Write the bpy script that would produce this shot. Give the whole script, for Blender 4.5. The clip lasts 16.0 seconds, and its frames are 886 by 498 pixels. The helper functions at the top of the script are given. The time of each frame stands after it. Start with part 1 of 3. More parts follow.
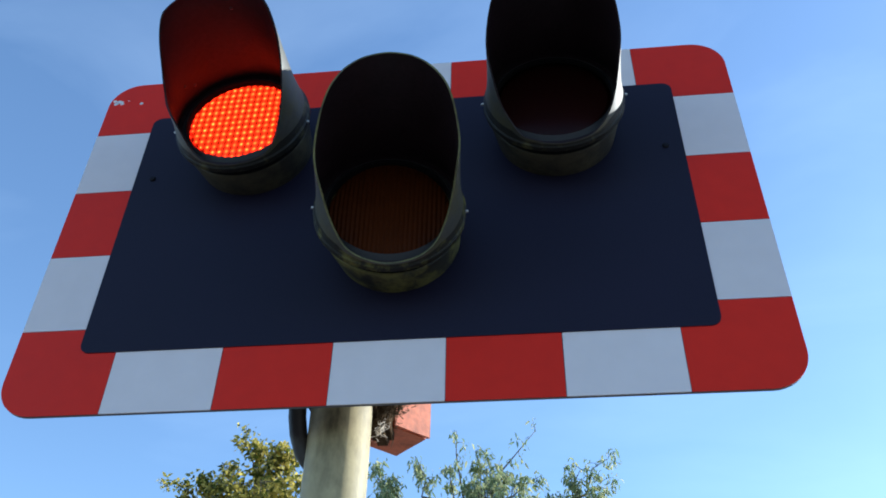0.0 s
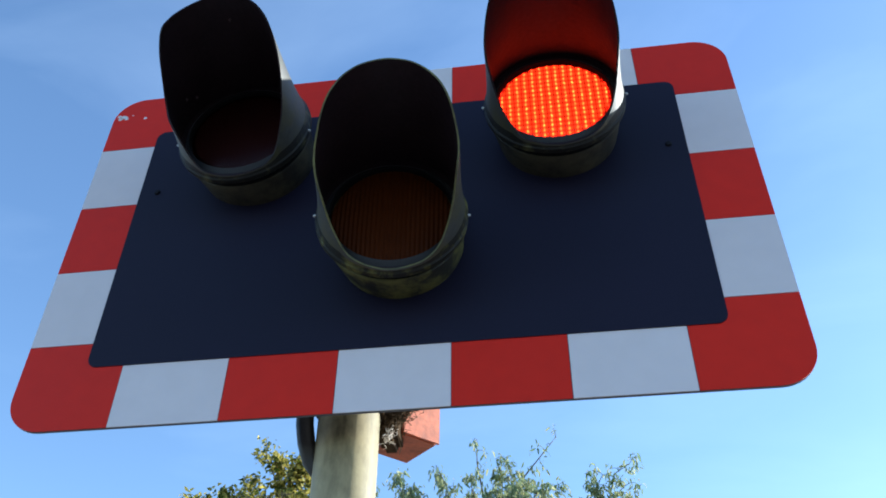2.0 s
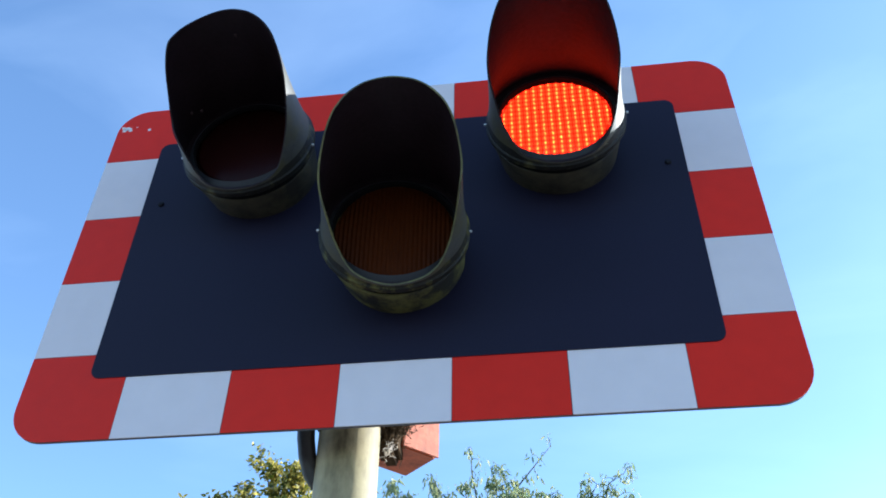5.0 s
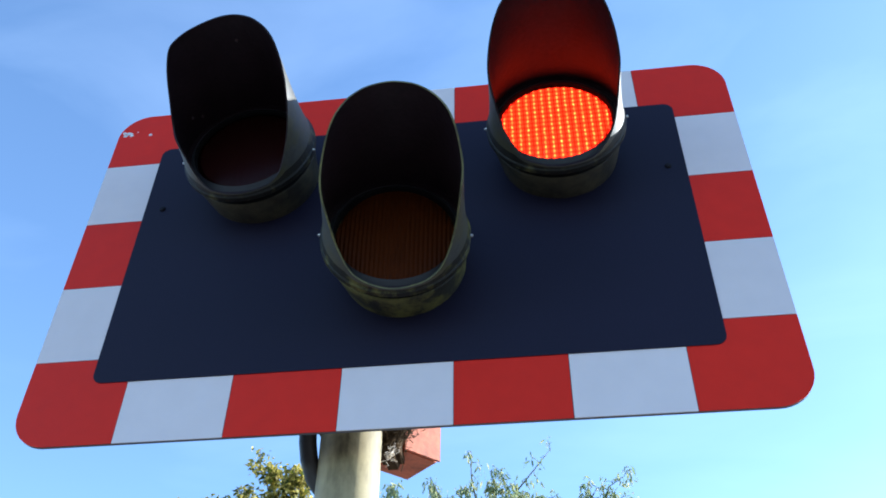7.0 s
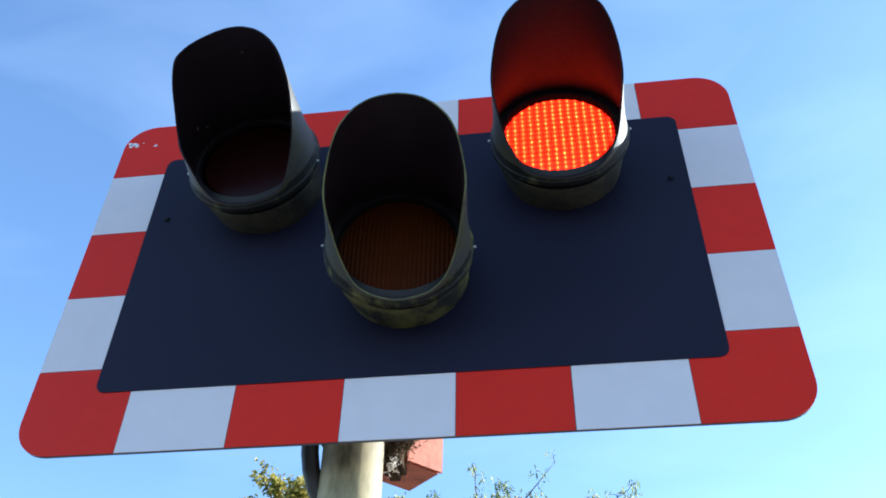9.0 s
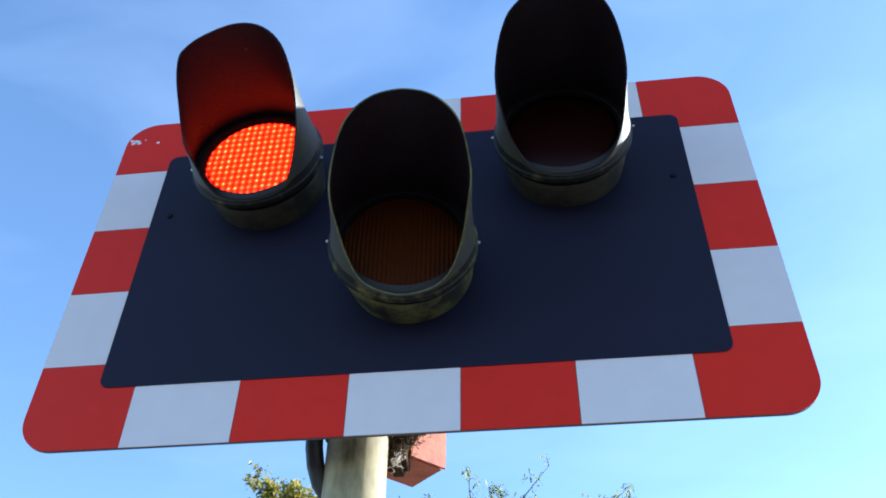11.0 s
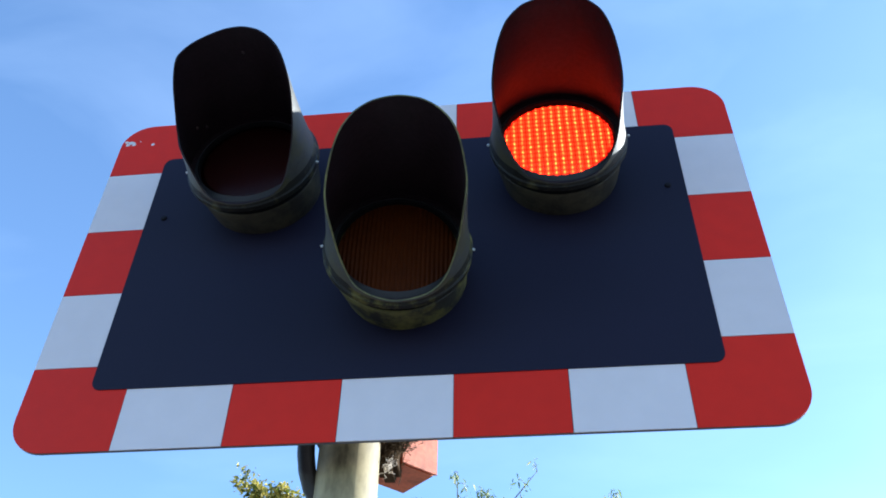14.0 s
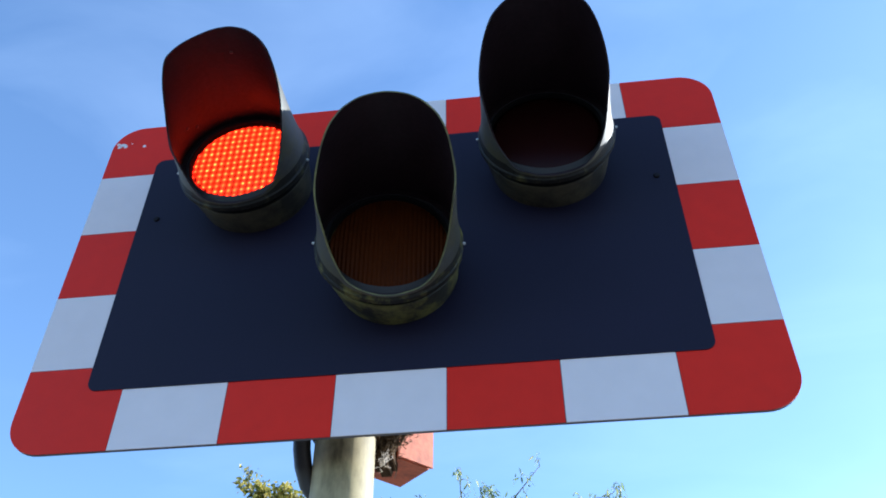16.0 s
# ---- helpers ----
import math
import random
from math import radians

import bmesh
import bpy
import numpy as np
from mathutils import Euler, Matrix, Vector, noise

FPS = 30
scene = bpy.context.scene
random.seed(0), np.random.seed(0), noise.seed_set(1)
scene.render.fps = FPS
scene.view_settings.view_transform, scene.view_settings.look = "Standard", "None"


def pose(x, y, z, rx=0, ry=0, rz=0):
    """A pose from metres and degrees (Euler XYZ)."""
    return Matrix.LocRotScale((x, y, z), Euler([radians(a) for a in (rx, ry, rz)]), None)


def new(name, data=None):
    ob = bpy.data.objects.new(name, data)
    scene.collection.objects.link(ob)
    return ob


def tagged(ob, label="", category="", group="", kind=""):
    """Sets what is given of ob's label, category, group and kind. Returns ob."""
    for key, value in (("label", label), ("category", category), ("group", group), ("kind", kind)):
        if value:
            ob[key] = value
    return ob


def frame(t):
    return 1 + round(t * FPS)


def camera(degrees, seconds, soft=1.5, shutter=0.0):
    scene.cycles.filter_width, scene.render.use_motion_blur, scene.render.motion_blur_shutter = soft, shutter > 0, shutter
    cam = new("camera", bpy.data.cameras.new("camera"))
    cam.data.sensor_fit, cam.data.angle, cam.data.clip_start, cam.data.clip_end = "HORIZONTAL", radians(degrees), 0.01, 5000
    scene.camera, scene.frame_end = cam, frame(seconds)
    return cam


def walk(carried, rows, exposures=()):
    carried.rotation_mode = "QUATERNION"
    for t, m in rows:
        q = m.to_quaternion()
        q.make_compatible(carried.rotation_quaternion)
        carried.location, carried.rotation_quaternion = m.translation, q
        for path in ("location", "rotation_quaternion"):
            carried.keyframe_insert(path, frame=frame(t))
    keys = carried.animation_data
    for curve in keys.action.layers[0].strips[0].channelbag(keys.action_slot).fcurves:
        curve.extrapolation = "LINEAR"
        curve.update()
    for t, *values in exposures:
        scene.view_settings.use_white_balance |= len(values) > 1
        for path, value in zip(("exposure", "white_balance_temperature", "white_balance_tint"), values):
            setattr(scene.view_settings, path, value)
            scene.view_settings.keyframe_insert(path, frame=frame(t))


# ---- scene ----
# The camera: hand-held below a level crossing signal, looking up at it.
cam = camera(53.61, 16.0, soft=1.8)
PATH = [
    (0, 0.2235, -1.1491, 1.6032, 129.000, -1.034, 6.202),
    (0.5, 0.2349, -1.1409, 1.6025, 128.952, -1.161, 6.438),
    (1, 0.2419, -1.1395, 1.6025, 129.271, -1.215, 6.925),
    (1.5, 0.2448, -1.1385, 1.6014, 129.397, -0.611, 7.640),
    (2, 0.2442, -1.1395, 1.6012, 129.533, -0.507, 8.022),
    (2.5, 0.2439, -1.1410, 1.5998, 129.823, -0.814, 7.715),
    (3, 0.2383, -1.1488, 1.6017, 129.779, -0.931, 7.520),
    (3.5, 0.2382, -1.1544, 1.6042, 129.870, -0.740, 7.517),
    (4, 0.2417, -1.1553, 1.6040, 130.023, -0.842, 7.532),
    (6.5, 0.2303, -1.1701, 1.5999, 129.954, -0.629, 7.383),
    (7, 0.2344, -1.1651, 1.6004, 130.233, -0.618, 7.493),
    (7.5, 0.2329, -1.1652, 1.5999, 130.421, -0.627, 7.504),
    (8, 0.2354, -1.1654, 1.5984, 130.674, -0.802, 7.547),
    (8.5, 0.2393, -1.1655, 1.5982, 130.649, -0.544, 7.698),
    (9, 0.2384, -1.1666, 1.5977, 130.993, -1.007, 7.601),
    (11.5, 0.2174, -1.1589, 1.5822, 131.345, -0.743, 7.176),
    (12, 0.2176, -1.1526, 1.5840, 131.463, -0.750, 7.166),
    (12.5, 0.2100, -1.1555, 1.5808, 131.607, -0.862, 6.700),
    (13, 0.2073, -1.1568, 1.5815, 131.632, -0.781, 6.476),
    (13.5, 0.2087, -1.1617, 1.5819, 131.738, -0.847, 6.129),
    (14, 0.2138, -1.1682, 1.5858, 131.546, -1.007, 6.228),
    (14.5, 0.2205, -1.1707, 1.5859, 131.966, -0.980, 6.344),
    (15, 0.2245, -1.1731, 1.5804, 131.535, -0.603, 6.693),
    (15.5, 0.2257, -1.1719, 1.5772, 131.379, -0.199, 6.890),
    (16, 0.2278, -1.1702, 1.5759, 131.370, -0.041, 6.981),
]
walk(cam, [(t, pose(x, y, z, rx, ry, rz)) for t, x, y, z, rx, ry, rz in PATH],
     exposures=[(0, 0.74, 5470, 5), (2.5, 0.88, 5440, 5), (4.2, 1.05, 5390, 6), (9, 1.13, 5350, 7), (12.5, 1.07, 5330, 7), (14.5, 1.13, 5350, 7), (16, 1.02, 5290, 8)])

# ---- light ----
SUN_AZ, SUN_EL = 24.5, 26.0      # degrees: behind the board's plane, to the right; height
sun_way = Vector((math.cos(radians(SUN_AZ)) * math.cos(radians(SUN_EL)),
                  math.sin(radians(SUN_AZ)) * math.cos(radians(SUN_EL)), math.sin(radians(SUN_EL))))
sun = new("sun", bpy.data.lights.new("sun", "SUN"))
sun.data.energy, sun.data.angle, sun.data.color = 5.0, radians(0.53), (1.0, 0.91, 0.77)
sun.matrix_world = Matrix.Translation((6, 4, 12)) @ (-sun_way).to_track_quat("-Z", "Y").to_matrix().to_4x4()

world = bpy.data.worlds.new("sky")
scene.world = world
world.use_nodes = True
wn, wl = world.node_tree.nodes, world.node_tree.links
wn.clear()
w_out, w_bg, sky = wn.new("ShaderNodeOutputWorld"), wn.new("ShaderNodeBackground"), wn.new("ShaderNodeTexSky")
sky.sky_type, sky.sun_disc = "NISHITA", False
sky.sun_elevation, sky.sun_rotation = radians(SUN_EL), radians(90 - SUN_AZ)
sky.altitude, sky.air_density, sky.dust_density, sky.ozone_density = 30, 1.0, 0.3, 1.25
w_co, w_map, w_noise, w_ramp, w_mix = (wn.new("ShaderNodeTexCoord"), wn.new("ShaderNodeMapping"), wn.new("ShaderNodeTexNoise"),
                                       wn.new("ShaderNodeValToRGB"), wn.new("ShaderNodeMixRGB"))
# thin cirrus
w_map.inputs["Scale"].default_value = (1.6, 3.4, 5.2)
w_map.inputs["Rotation"].default_value = (0.3, 0.5, 0.4)
w_noise.inputs["Scale"].default_value, w_noise.inputs["Detail"].default_value = 1.5, 6
w_noise.inputs["Roughness"].default_value, w_noise.inputs["Distortion"].default_value = 0.5, 0.5
w_ramp.color_ramp.elements[0].position, w_ramp.color_ramp.elements[0].color = 0.45, (0, 0, 0, 1)
w_ramp.color_ramp.elements[1].position, w_ramp.color_ramp.elements[1].color = 0.85, (0.06, 0.06, 0.06, 1)
w_mix.inputs[2].default_value = (9.0, 10.0, 11.0, 1)
wl.new(w_co.outputs["Generated"], w_map.inputs["Vector"])
wl.new(w_map.outputs[0], w_noise.inputs["Vector"])
wl.new(w_noise.outputs["Fac"], w_ramp.inputs["Fac"])
wl.new(w_ramp.outputs["Color"], w_mix.inputs[0])
wl.new(sky.outputs[0], w_mix.inputs[1])
wl.new(w_mix.outputs[0], w_bg.inputs["Color"])
w_bg.inputs["Strength"].default_value = 0.15
wl.new(w_bg.outputs[0], w_out.inputs["Surface"])


# ---- materials ----
def material(name, base, rough=0.6, metal=0.0, spread=0.15, scale=9.0, fine=120.0, bump=0.15, spec=0.5, stain=None, stain_at=(0.55, 0.75), stain_scale=14.0, per_piece=0.0, stretch=(1, 1, 1), blot=None):
    """Paint, metal or stone: a base colour that varies at two scales, with fine relief and an optional stain."""
    m = bpy.data.materials.new(name)
    m.use_nodes = True
    n, l = m.node_tree.nodes, m.node_tree.links
    b = n["Principled BSDF"]
    b.inputs["Roughness"].default_value, b.inputs["Metallic"].default_value = rough, metal
    b.inputs["Specular IOR Level"].default_value = spec
    co = n.new("ShaderNodeTexCoord")
    big, small = n.new("ShaderNodeTexNoise"), n.new("ShaderNodeTexNoise")
    big.inputs["Scale"].default_value, big.inputs["Detail"].default_value = scale, 5
    small.inputs["Scale"].default_value, small.inputs["Detail"].default_value = fine, 4
    l.new(co.outputs["Object"], big.inputs["Vector"])
    l.new(co.outputs["Object"], small.inputs["Vector"])
    add = n.new("ShaderNodeMath")
    add.operation = "ADD"
    l.new(big.outputs["Fac"], add.inputs[0])
    l.new(small.outputs["Fac"], add.inputs[1])
    ramp = n.new("ShaderNodeMapRange")
    ramp.inputs["From Min"].default_value, ramp.inputs["From Max"].default_value = 0.6, 1.4
    ramp.inputs["To Min"].default_value, ramp.inputs["To Max"].default_value = 1 - spread, 1 + spread
    l.new(add.outputs[0], ramp.inputs["Value"])
    tint = n.new("ShaderNodeVectorMath")
    tint.operation = "SCALE"
    tint.inputs[0].default_value = base
    last = ramp.outputs[0]
    if per_piece:
        info, vary, mul = n.new("ShaderNodeObjectInfo"), n.new("ShaderNodeMapRange"), n.new("ShaderNodeMath")
        vary.inputs["To Min"].default_value, vary.inputs["To Max"].default_value = 1 - per_piece, 1 + per_piece
        l.new(info.outputs["Random"], vary.inputs["Value"])
        mul.operation = "MULTIPLY"
        l.new(last, mul.inputs[0])
        l.new(vary.outputs[0], mul.inputs[1])
        last = mul.outputs[0]
    l.new(last, tint.inputs["Scale"])
    colour = tint.outputs[0]
    if stain:
        st = n.new("ShaderNodeVectorMath")
        st.operation = "MULTIPLY"
        st.inputs[1].default_value = stretch
        l.new(co.outputs["Object"], st.inputs[0])
        sn, sr, sm = n.new("ShaderNodeTexNoise"), n.new("ShaderNodeMapRange"), n.new("ShaderNodeMixRGB")
        sn.inputs["Scale"].default_value, sn.inputs["Detail"].default_value, sn.inputs["Roughness"].default_value = stain_scale, 7, 0.65
        sr.inputs["From Min"].default_value, sr.inputs["From Max"].default_value = stain_at
        sm.inputs[2].default_value = (*stain, 1)
        l.new(st.outputs[0], sn.inputs["Vector"])
        mask = sn.outputs["Fac"]
        if blot:                # one large darker patch in the stain colour: its middle and its half sizes
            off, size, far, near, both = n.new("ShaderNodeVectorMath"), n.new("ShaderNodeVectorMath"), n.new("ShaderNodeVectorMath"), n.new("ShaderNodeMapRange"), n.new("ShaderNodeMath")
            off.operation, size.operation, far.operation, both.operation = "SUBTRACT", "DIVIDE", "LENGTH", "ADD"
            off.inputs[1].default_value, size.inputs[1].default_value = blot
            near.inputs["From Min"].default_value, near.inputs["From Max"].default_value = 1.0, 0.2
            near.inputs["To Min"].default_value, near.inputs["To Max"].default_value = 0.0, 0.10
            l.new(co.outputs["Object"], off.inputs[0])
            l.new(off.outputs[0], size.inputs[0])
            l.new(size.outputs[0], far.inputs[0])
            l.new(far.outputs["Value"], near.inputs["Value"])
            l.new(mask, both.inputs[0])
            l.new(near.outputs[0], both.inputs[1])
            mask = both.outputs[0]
        l.new(mask, sr.inputs["Value"])
        l.new(sr.outputs[0], sm.inputs[0])
        l.new(colour, sm.inputs[1])
        colour = sm.outputs[0]
    l.new(colour, b.inputs["Base Color"])
    rr = n.new("ShaderNodeMapRange")
    rr.inputs["To Min"].default_value, rr.inputs["To Max"].default_value = max(0.02, rough - 0.12), min(1, rough + 0.12)
    l.new(big.outputs["Fac"], rr.inputs["Value"])
    l.new(rr.outputs[0], b.inputs["Roughness"])
    bp = n.new("ShaderNodeBump")
    bp.inputs["Strength"].default_value, bp.inputs["Distance"].default_value = bump, 0.002
    l.new(small.outputs["Fac"], bp.inputs["Height"])
    l.new(bp.outputs[0], b.inputs["Normal"])
    return m


def glass_tint(name, tint, gloss=0.06):
    """A coloured signal lens: lets tinted light through, with a faint gloss."""
    m = bpy.data.materials.new(name)
    m.use_nodes = True
    n, l = m.node_tree.nodes, m.node_tree.links
    n.clear()
    out, mix = n.new("ShaderNodeOutputMaterial"), n.new("ShaderNodeMixShader")
    clear, shine = n.new("ShaderNodeBsdfTransparent"), n.new("ShaderNodeBsdfGlossy")
    clear.inputs["Color"].default_value = (*tint, 1)
    shine.inputs["Roughness"].default_value = 0.25
    mix.inputs[0].default_value = gloss
    l.new(clear.outputs[0], mix.inputs[1])
    l.new(shine.outputs[0], mix.inputs[2])
    l.new(mix.outputs[0], out.inputs["Surface"])
    return m


def glow_cells(name, pitch_x, pitch_z, sharp_x, sharp_z, field, peak):
    """The lamp's light-giving face: rows of small bright points in a dimmer red field."""
    m = bpy.data.materials.new(name)
    m.use_nodes = True
    n, l = m.node_tree.nodes, m.node_tree.links
    n.clear()
    out, em = n.new("ShaderNodeOutputMaterial"), n.new("ShaderNodeEmission")
    co, split = n.new("ShaderNodeTexCoord"), n.new("ShaderNodeSeparateXYZ")
    uneven, shake, wobble = n.new("ShaderNodeTexNoise"), n.new("ShaderNodeVectorMath"), n.new("ShaderNodeVectorMath")
    uneven.inputs["Scale"].default_value, uneven.inputs["Detail"].default_value = 95, 2
    l.new(co.outputs["Object"], uneven.inputs["Vector"])
    shake.operation, wobble.operation = "MULTIPLY_ADD", "ADD"
    shake.inputs[1].default_value, shake.inputs[2].default_value = (0.003, 0, 0.004), (-0.0015, 0, -0.002)
    l.new(uneven.outputs["Color"], shake.inputs[0])
    l.new(co.outputs["Object"], wobble.inputs[0])
    l.new(shake.outputs[0], wobble.inputs[1])
    l.new(wobble.outputs[0], split.inputs[0])

    def math_node(operation, a, b):
        k = n.new("ShaderNodeMath")
        k.operation = operation
        for i, v in enumerate((a, b)):
            if isinstance(v, (int, float)):
                k.inputs[i].default_value = v
            elif v is not None:
                l.new(v, k.inputs[i])
        return k.outputs[0]

    def ridge(source, p, power):
        wave = math_node("COSINE", math_node("MULTIPLY", source, math.pi / p), None)
        return math_node("POWER", math_node("ABSOLUTE", wave, None), power)
    column, row = ridge(split.outputs["X"], pitch_x, sharp_x), ridge(split.outputs["Z"], pitch_z, sharp_z)
    points = math_node("MULTIPLY", column, row)
    patchy = n.new("ShaderNodeTexNoise")
    patchy.inputs["Scale"].default_value, patchy.inputs["Detail"].default_value = 130, 3
    info, offset = n.new("ShaderNodeObjectInfo"), n.new("ShaderNodeVectorMath")
    offset.operation = "ADD"
    l.new(co.outputs["Object"], offset.inputs[0])
    l.new(info.outputs["Random"], offset.inputs[1])
    l.new(offset.outputs[0], patchy.inputs["Vector"])
    points = math_node("MULTIPLY", points, math_node("POWER", math_node("MULTIPLY", patchy.outputs["Fac"], 2.0), 2.6))
    groove = math_node("MULTIPLY_ADD", math_node("MAXIMUM", column, row), 0.62)
    groove.node.inputs[2].default_value = 0.38

    def coloured(fac, colour):
        k = n.new("ShaderNodeVectorMath")
        k.operation = "SCALE"
        k.inputs[0].default_value = colour
        l.new(fac, k.inputs["Scale"])
        return k.outputs[0]
    total = n.new("ShaderNodeVectorMath")
    total.operation = "ADD"
    l.new(coloured(groove, field), total.inputs[0])
    l.new(coloured(points, peak), total.inputs[1])
    l.new(total.outputs[0], em.inputs["Color"])
    em.inputs["Strength"].default_value = 1.0
    l.new(em.outputs[0], out.inputs["Surface"])
    return m


def leaf_material(name, green, yellow, share):
    """Leaves that vary one by one between two colours and let some light through."""
    m = bpy.data.materials.new(name)
    m.use_nodes = True
    n, l = m.node_tree.nodes, m.node_tree.links
    b = n["Principled BSDF"]
    geo, ramp = n.new("ShaderNodeNewGeometry"), n.new("ShaderNodeValToRGB")
    ramp.color_ramp.elements[0].position, ramp.color_ramp.elements[0].color = 1 - share, (*green, 1)
    ramp.color_ramp.elements[1].position, ramp.color_ramp.elements[1].color = 1.0, (*yellow, 1)
    l.new(geo.outputs["Random Per Island"], ramp.inputs["Fac"])
    l.new(ramp.outputs["Color"], b.inputs["Base Color"])
    b.inputs["Roughness"].default_value = 0.5
    tr, mix, out = n.new("ShaderNodeBsdfTranslucent"), n.new("ShaderNodeMixShader"), n["Material Output"]
    l.new(ramp.outputs["Color"], tr.inputs["Color"])
    mix.inputs[0].default_value = 0.58
    l.new(b.outputs[0], mix.inputs[1])
    l.new(tr.outputs[0], mix.inputs[2])
    l.new(mix.outputs[0], out.inputs["Surface"])
    return m


RED_SHEET = material("red_reflective_sheet", (0.64, 0.016, 0.003), 0.45, spec=0.2, spread=0.07, scale=3, fine=30, bump=0.015, per_piece=0.05)
WHITE_SHEET = material("white_reflective_sheet", (0.71, 0.635, 0.63), 0.45, spec=0.3, spread=0.04, scale=3, fine=24, bump=0.015, per_piece=0.03)
BLACK_PANEL = material("black_panel_paint", (0.0122, 0.0108, 0.0255), 0.55, spec=0.15, spread=0.2, scale=4, fine=300, bump=0.05)
BOARD_BACK = material("dull_grey_sheet", (0.12, 0.12, 0.13), 0.6, spread=0.15)
ALLOY = material("aluminium", (0.45, 0.46, 0.47), 0.45, 0.9, spread=0.1)
HOUSING = material("weathered_black_housing", (0.023, 0.020, 0.015), 0.65, spec=0.35, spread=0.3, scale=12, stain=(0.070, 0.060, 0.034), stain_at=(0.42, 0.62), stain_scale=17, bump=0.4)
FLANGE = material("dirty_black_flange", (0.011, 0.010, 0.008), 0.6, spec=0.3, spread=0.4, scale=18, stain=(0.095, 0.085, 0.036), stain_at=(0.52, 0.68), stain_scale=28, bump=0.5)
FLANGE_ALGAE = material("algae_streaked_flange", (0.011, 0.010, 0.007), 0.65, spec=0.3, spread=0.4, scale=18, stain=(0.15, 0.135, 0.035), stain_at=(0.48, 0.64), stain_scale=26, bump=0.5)
HOOD = material("faded_black_hood_paint", (0.045, 0.043, 0.036), 0.55, spec=0.7, spread=0.4, scale=14, bump=0.15, stain=(0.058, 0.050, 0.018), stain_at=(0.42, 0.60), stain_scale=18)
# matt black with red mixed in, standing in for part of the lamps' glow
HOOD_LINING = material("glow_tinted_hood_lining", (0.0150, 0.0082, 0.0105), 0.45, spec=0.2, spread=0.35, scale=16, bump=0.3)
HOUSING_ALGAE = material("algae_covered_housing", (0.014, 0.013, 0.009), 0.65, spread=0.4, scale=24, stain=(0.13, 0.12, 0.03), stain_at=(0.46, 0.62), stain_scale=20, bump=0.4)
EDGE = material("algae_stained_rim", (0.065, 0.062, 0.03), 0.7, spread=0.3, scale=30, stain=(0.17, 0.16, 0.05), stain_at=(0.42, 0.65), stain_scale=25)
# near-black that stands in for shade under the hood and in the groove
RECESS_SHADE = material("recess_shade_black", (0.006, 0.006, 0.007), 0.85, spec=0.1, spread=0.3, scale=30)
GASKET = material("grey_rubber_gasket", (0.022, 0.023, 0.027), 0.65, spread=0.2, scale=20)
DARK_PRISM = material("dark_red_prism", (0.009, 0.0035, 0.004), 0.6, spec=0.15, spread=0.15, scale=30)
RED_GLASS = glass_tint("red_lens_glass", (1.0, 0.55, 0.5), 0.008)
FADE_RIM = glass_tint("glow_fade_rim", (0.42, 0.22, 0.2), 0.008)
AMBER = material("amber_lens", (0.052, 0.0108, 0.0007), 0.6, spec=0.08, spread=0.2, scale=20, fine=200, bump=0.1)
GLOW_FIELD, GLOW_PEAK = (1.8, 0.066, 0.001), (8.5, 0.52, 0.015)
GLOW_SQUARE = glow_cells("red_lamp_glow", 0.0128, 0.0150, 6, 4.5, GLOW_FIELD, GLOW_PEAK)
GLOW_COLUMNS = glow_cells("red_lamp_glow_in_columns", 0.0143, 0.0118, 16, 1.6, GLOW_FIELD, GLOW_PEAK)
BOLT = material("weathered_bolt", (0.012, 0.012, 0.016), 0.7, 0.0, spec=0.1, spread=0.3, scale=80)
BRIGHT_BOLT = material("bright_screw", (0.42, 0.42, 0.41), 0.45, 0.8)
GLINT_BUMP = material("reddish_glint_bump", (0.034, 0.014, 0.015), 0.5, 0.0, spread=0.2, scale=60)
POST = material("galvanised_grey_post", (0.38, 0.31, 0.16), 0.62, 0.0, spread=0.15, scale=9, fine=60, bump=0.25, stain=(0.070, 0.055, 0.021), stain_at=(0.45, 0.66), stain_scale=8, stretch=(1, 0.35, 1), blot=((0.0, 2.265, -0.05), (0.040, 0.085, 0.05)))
RUBBER = material("black_rubber_conduit", (0.022, 0.018, 0.016), 0.55, spread=0.3, scale=30)
RED_BOX = material("faded_red_box_paint", (0.70, 0.18, 0.07), 0.5, spread=0.2, scale=14, stain=(0.20, 0.045, 0.018), stain_at=(0.46, 0.78), stain_scale=18)
CLAMP = material("dirty_clamp_iron", (0.075, 0.047, 0.026), 0.9, spec=0.05, spread=0.5, scale=30, bump=0.5)
DIRT_WEB = material("dirt_laden_web", (0.11, 0.075, 0.043), 0.95, spec=0.05, spread=0.5, scale=40)
WEB = material("cobweb_silk", (0.78, 0.70, 0.60), 0.9)
CHIP = material("bare_chipped_paint", (0.72, 0.70, 0.68), 0.7)
BARK = material("grey_brown_bark", (0.13, 0.105, 0.08), 0.9, spread=0.3, scale=6, fine=40, bump=0.5)
# yellowing leaves, with tones spread wider to stand in for sunlit and shaded ones
LEAF_OLIVE = leaf_material("olive_leaf", (0.095, 0.115, 0.014), (0.78, 0.62, 0.13), 0.75)
LEAF_PALE = leaf_material("pale_green_leaf", (0.20, 0.27, 0.14), (0.52, 0.50, 0.24), 0.65)
ASPHALT = material("bounce_toned_asphalt", (0.105, 0.10, 0.095), 0.9, spread=0.25, scale=0.8, fine=60, bump=0.5, stain=(0.14, 0.13, 0.12), stain_at=(0.5, 0.65), stain_scale=0.35)


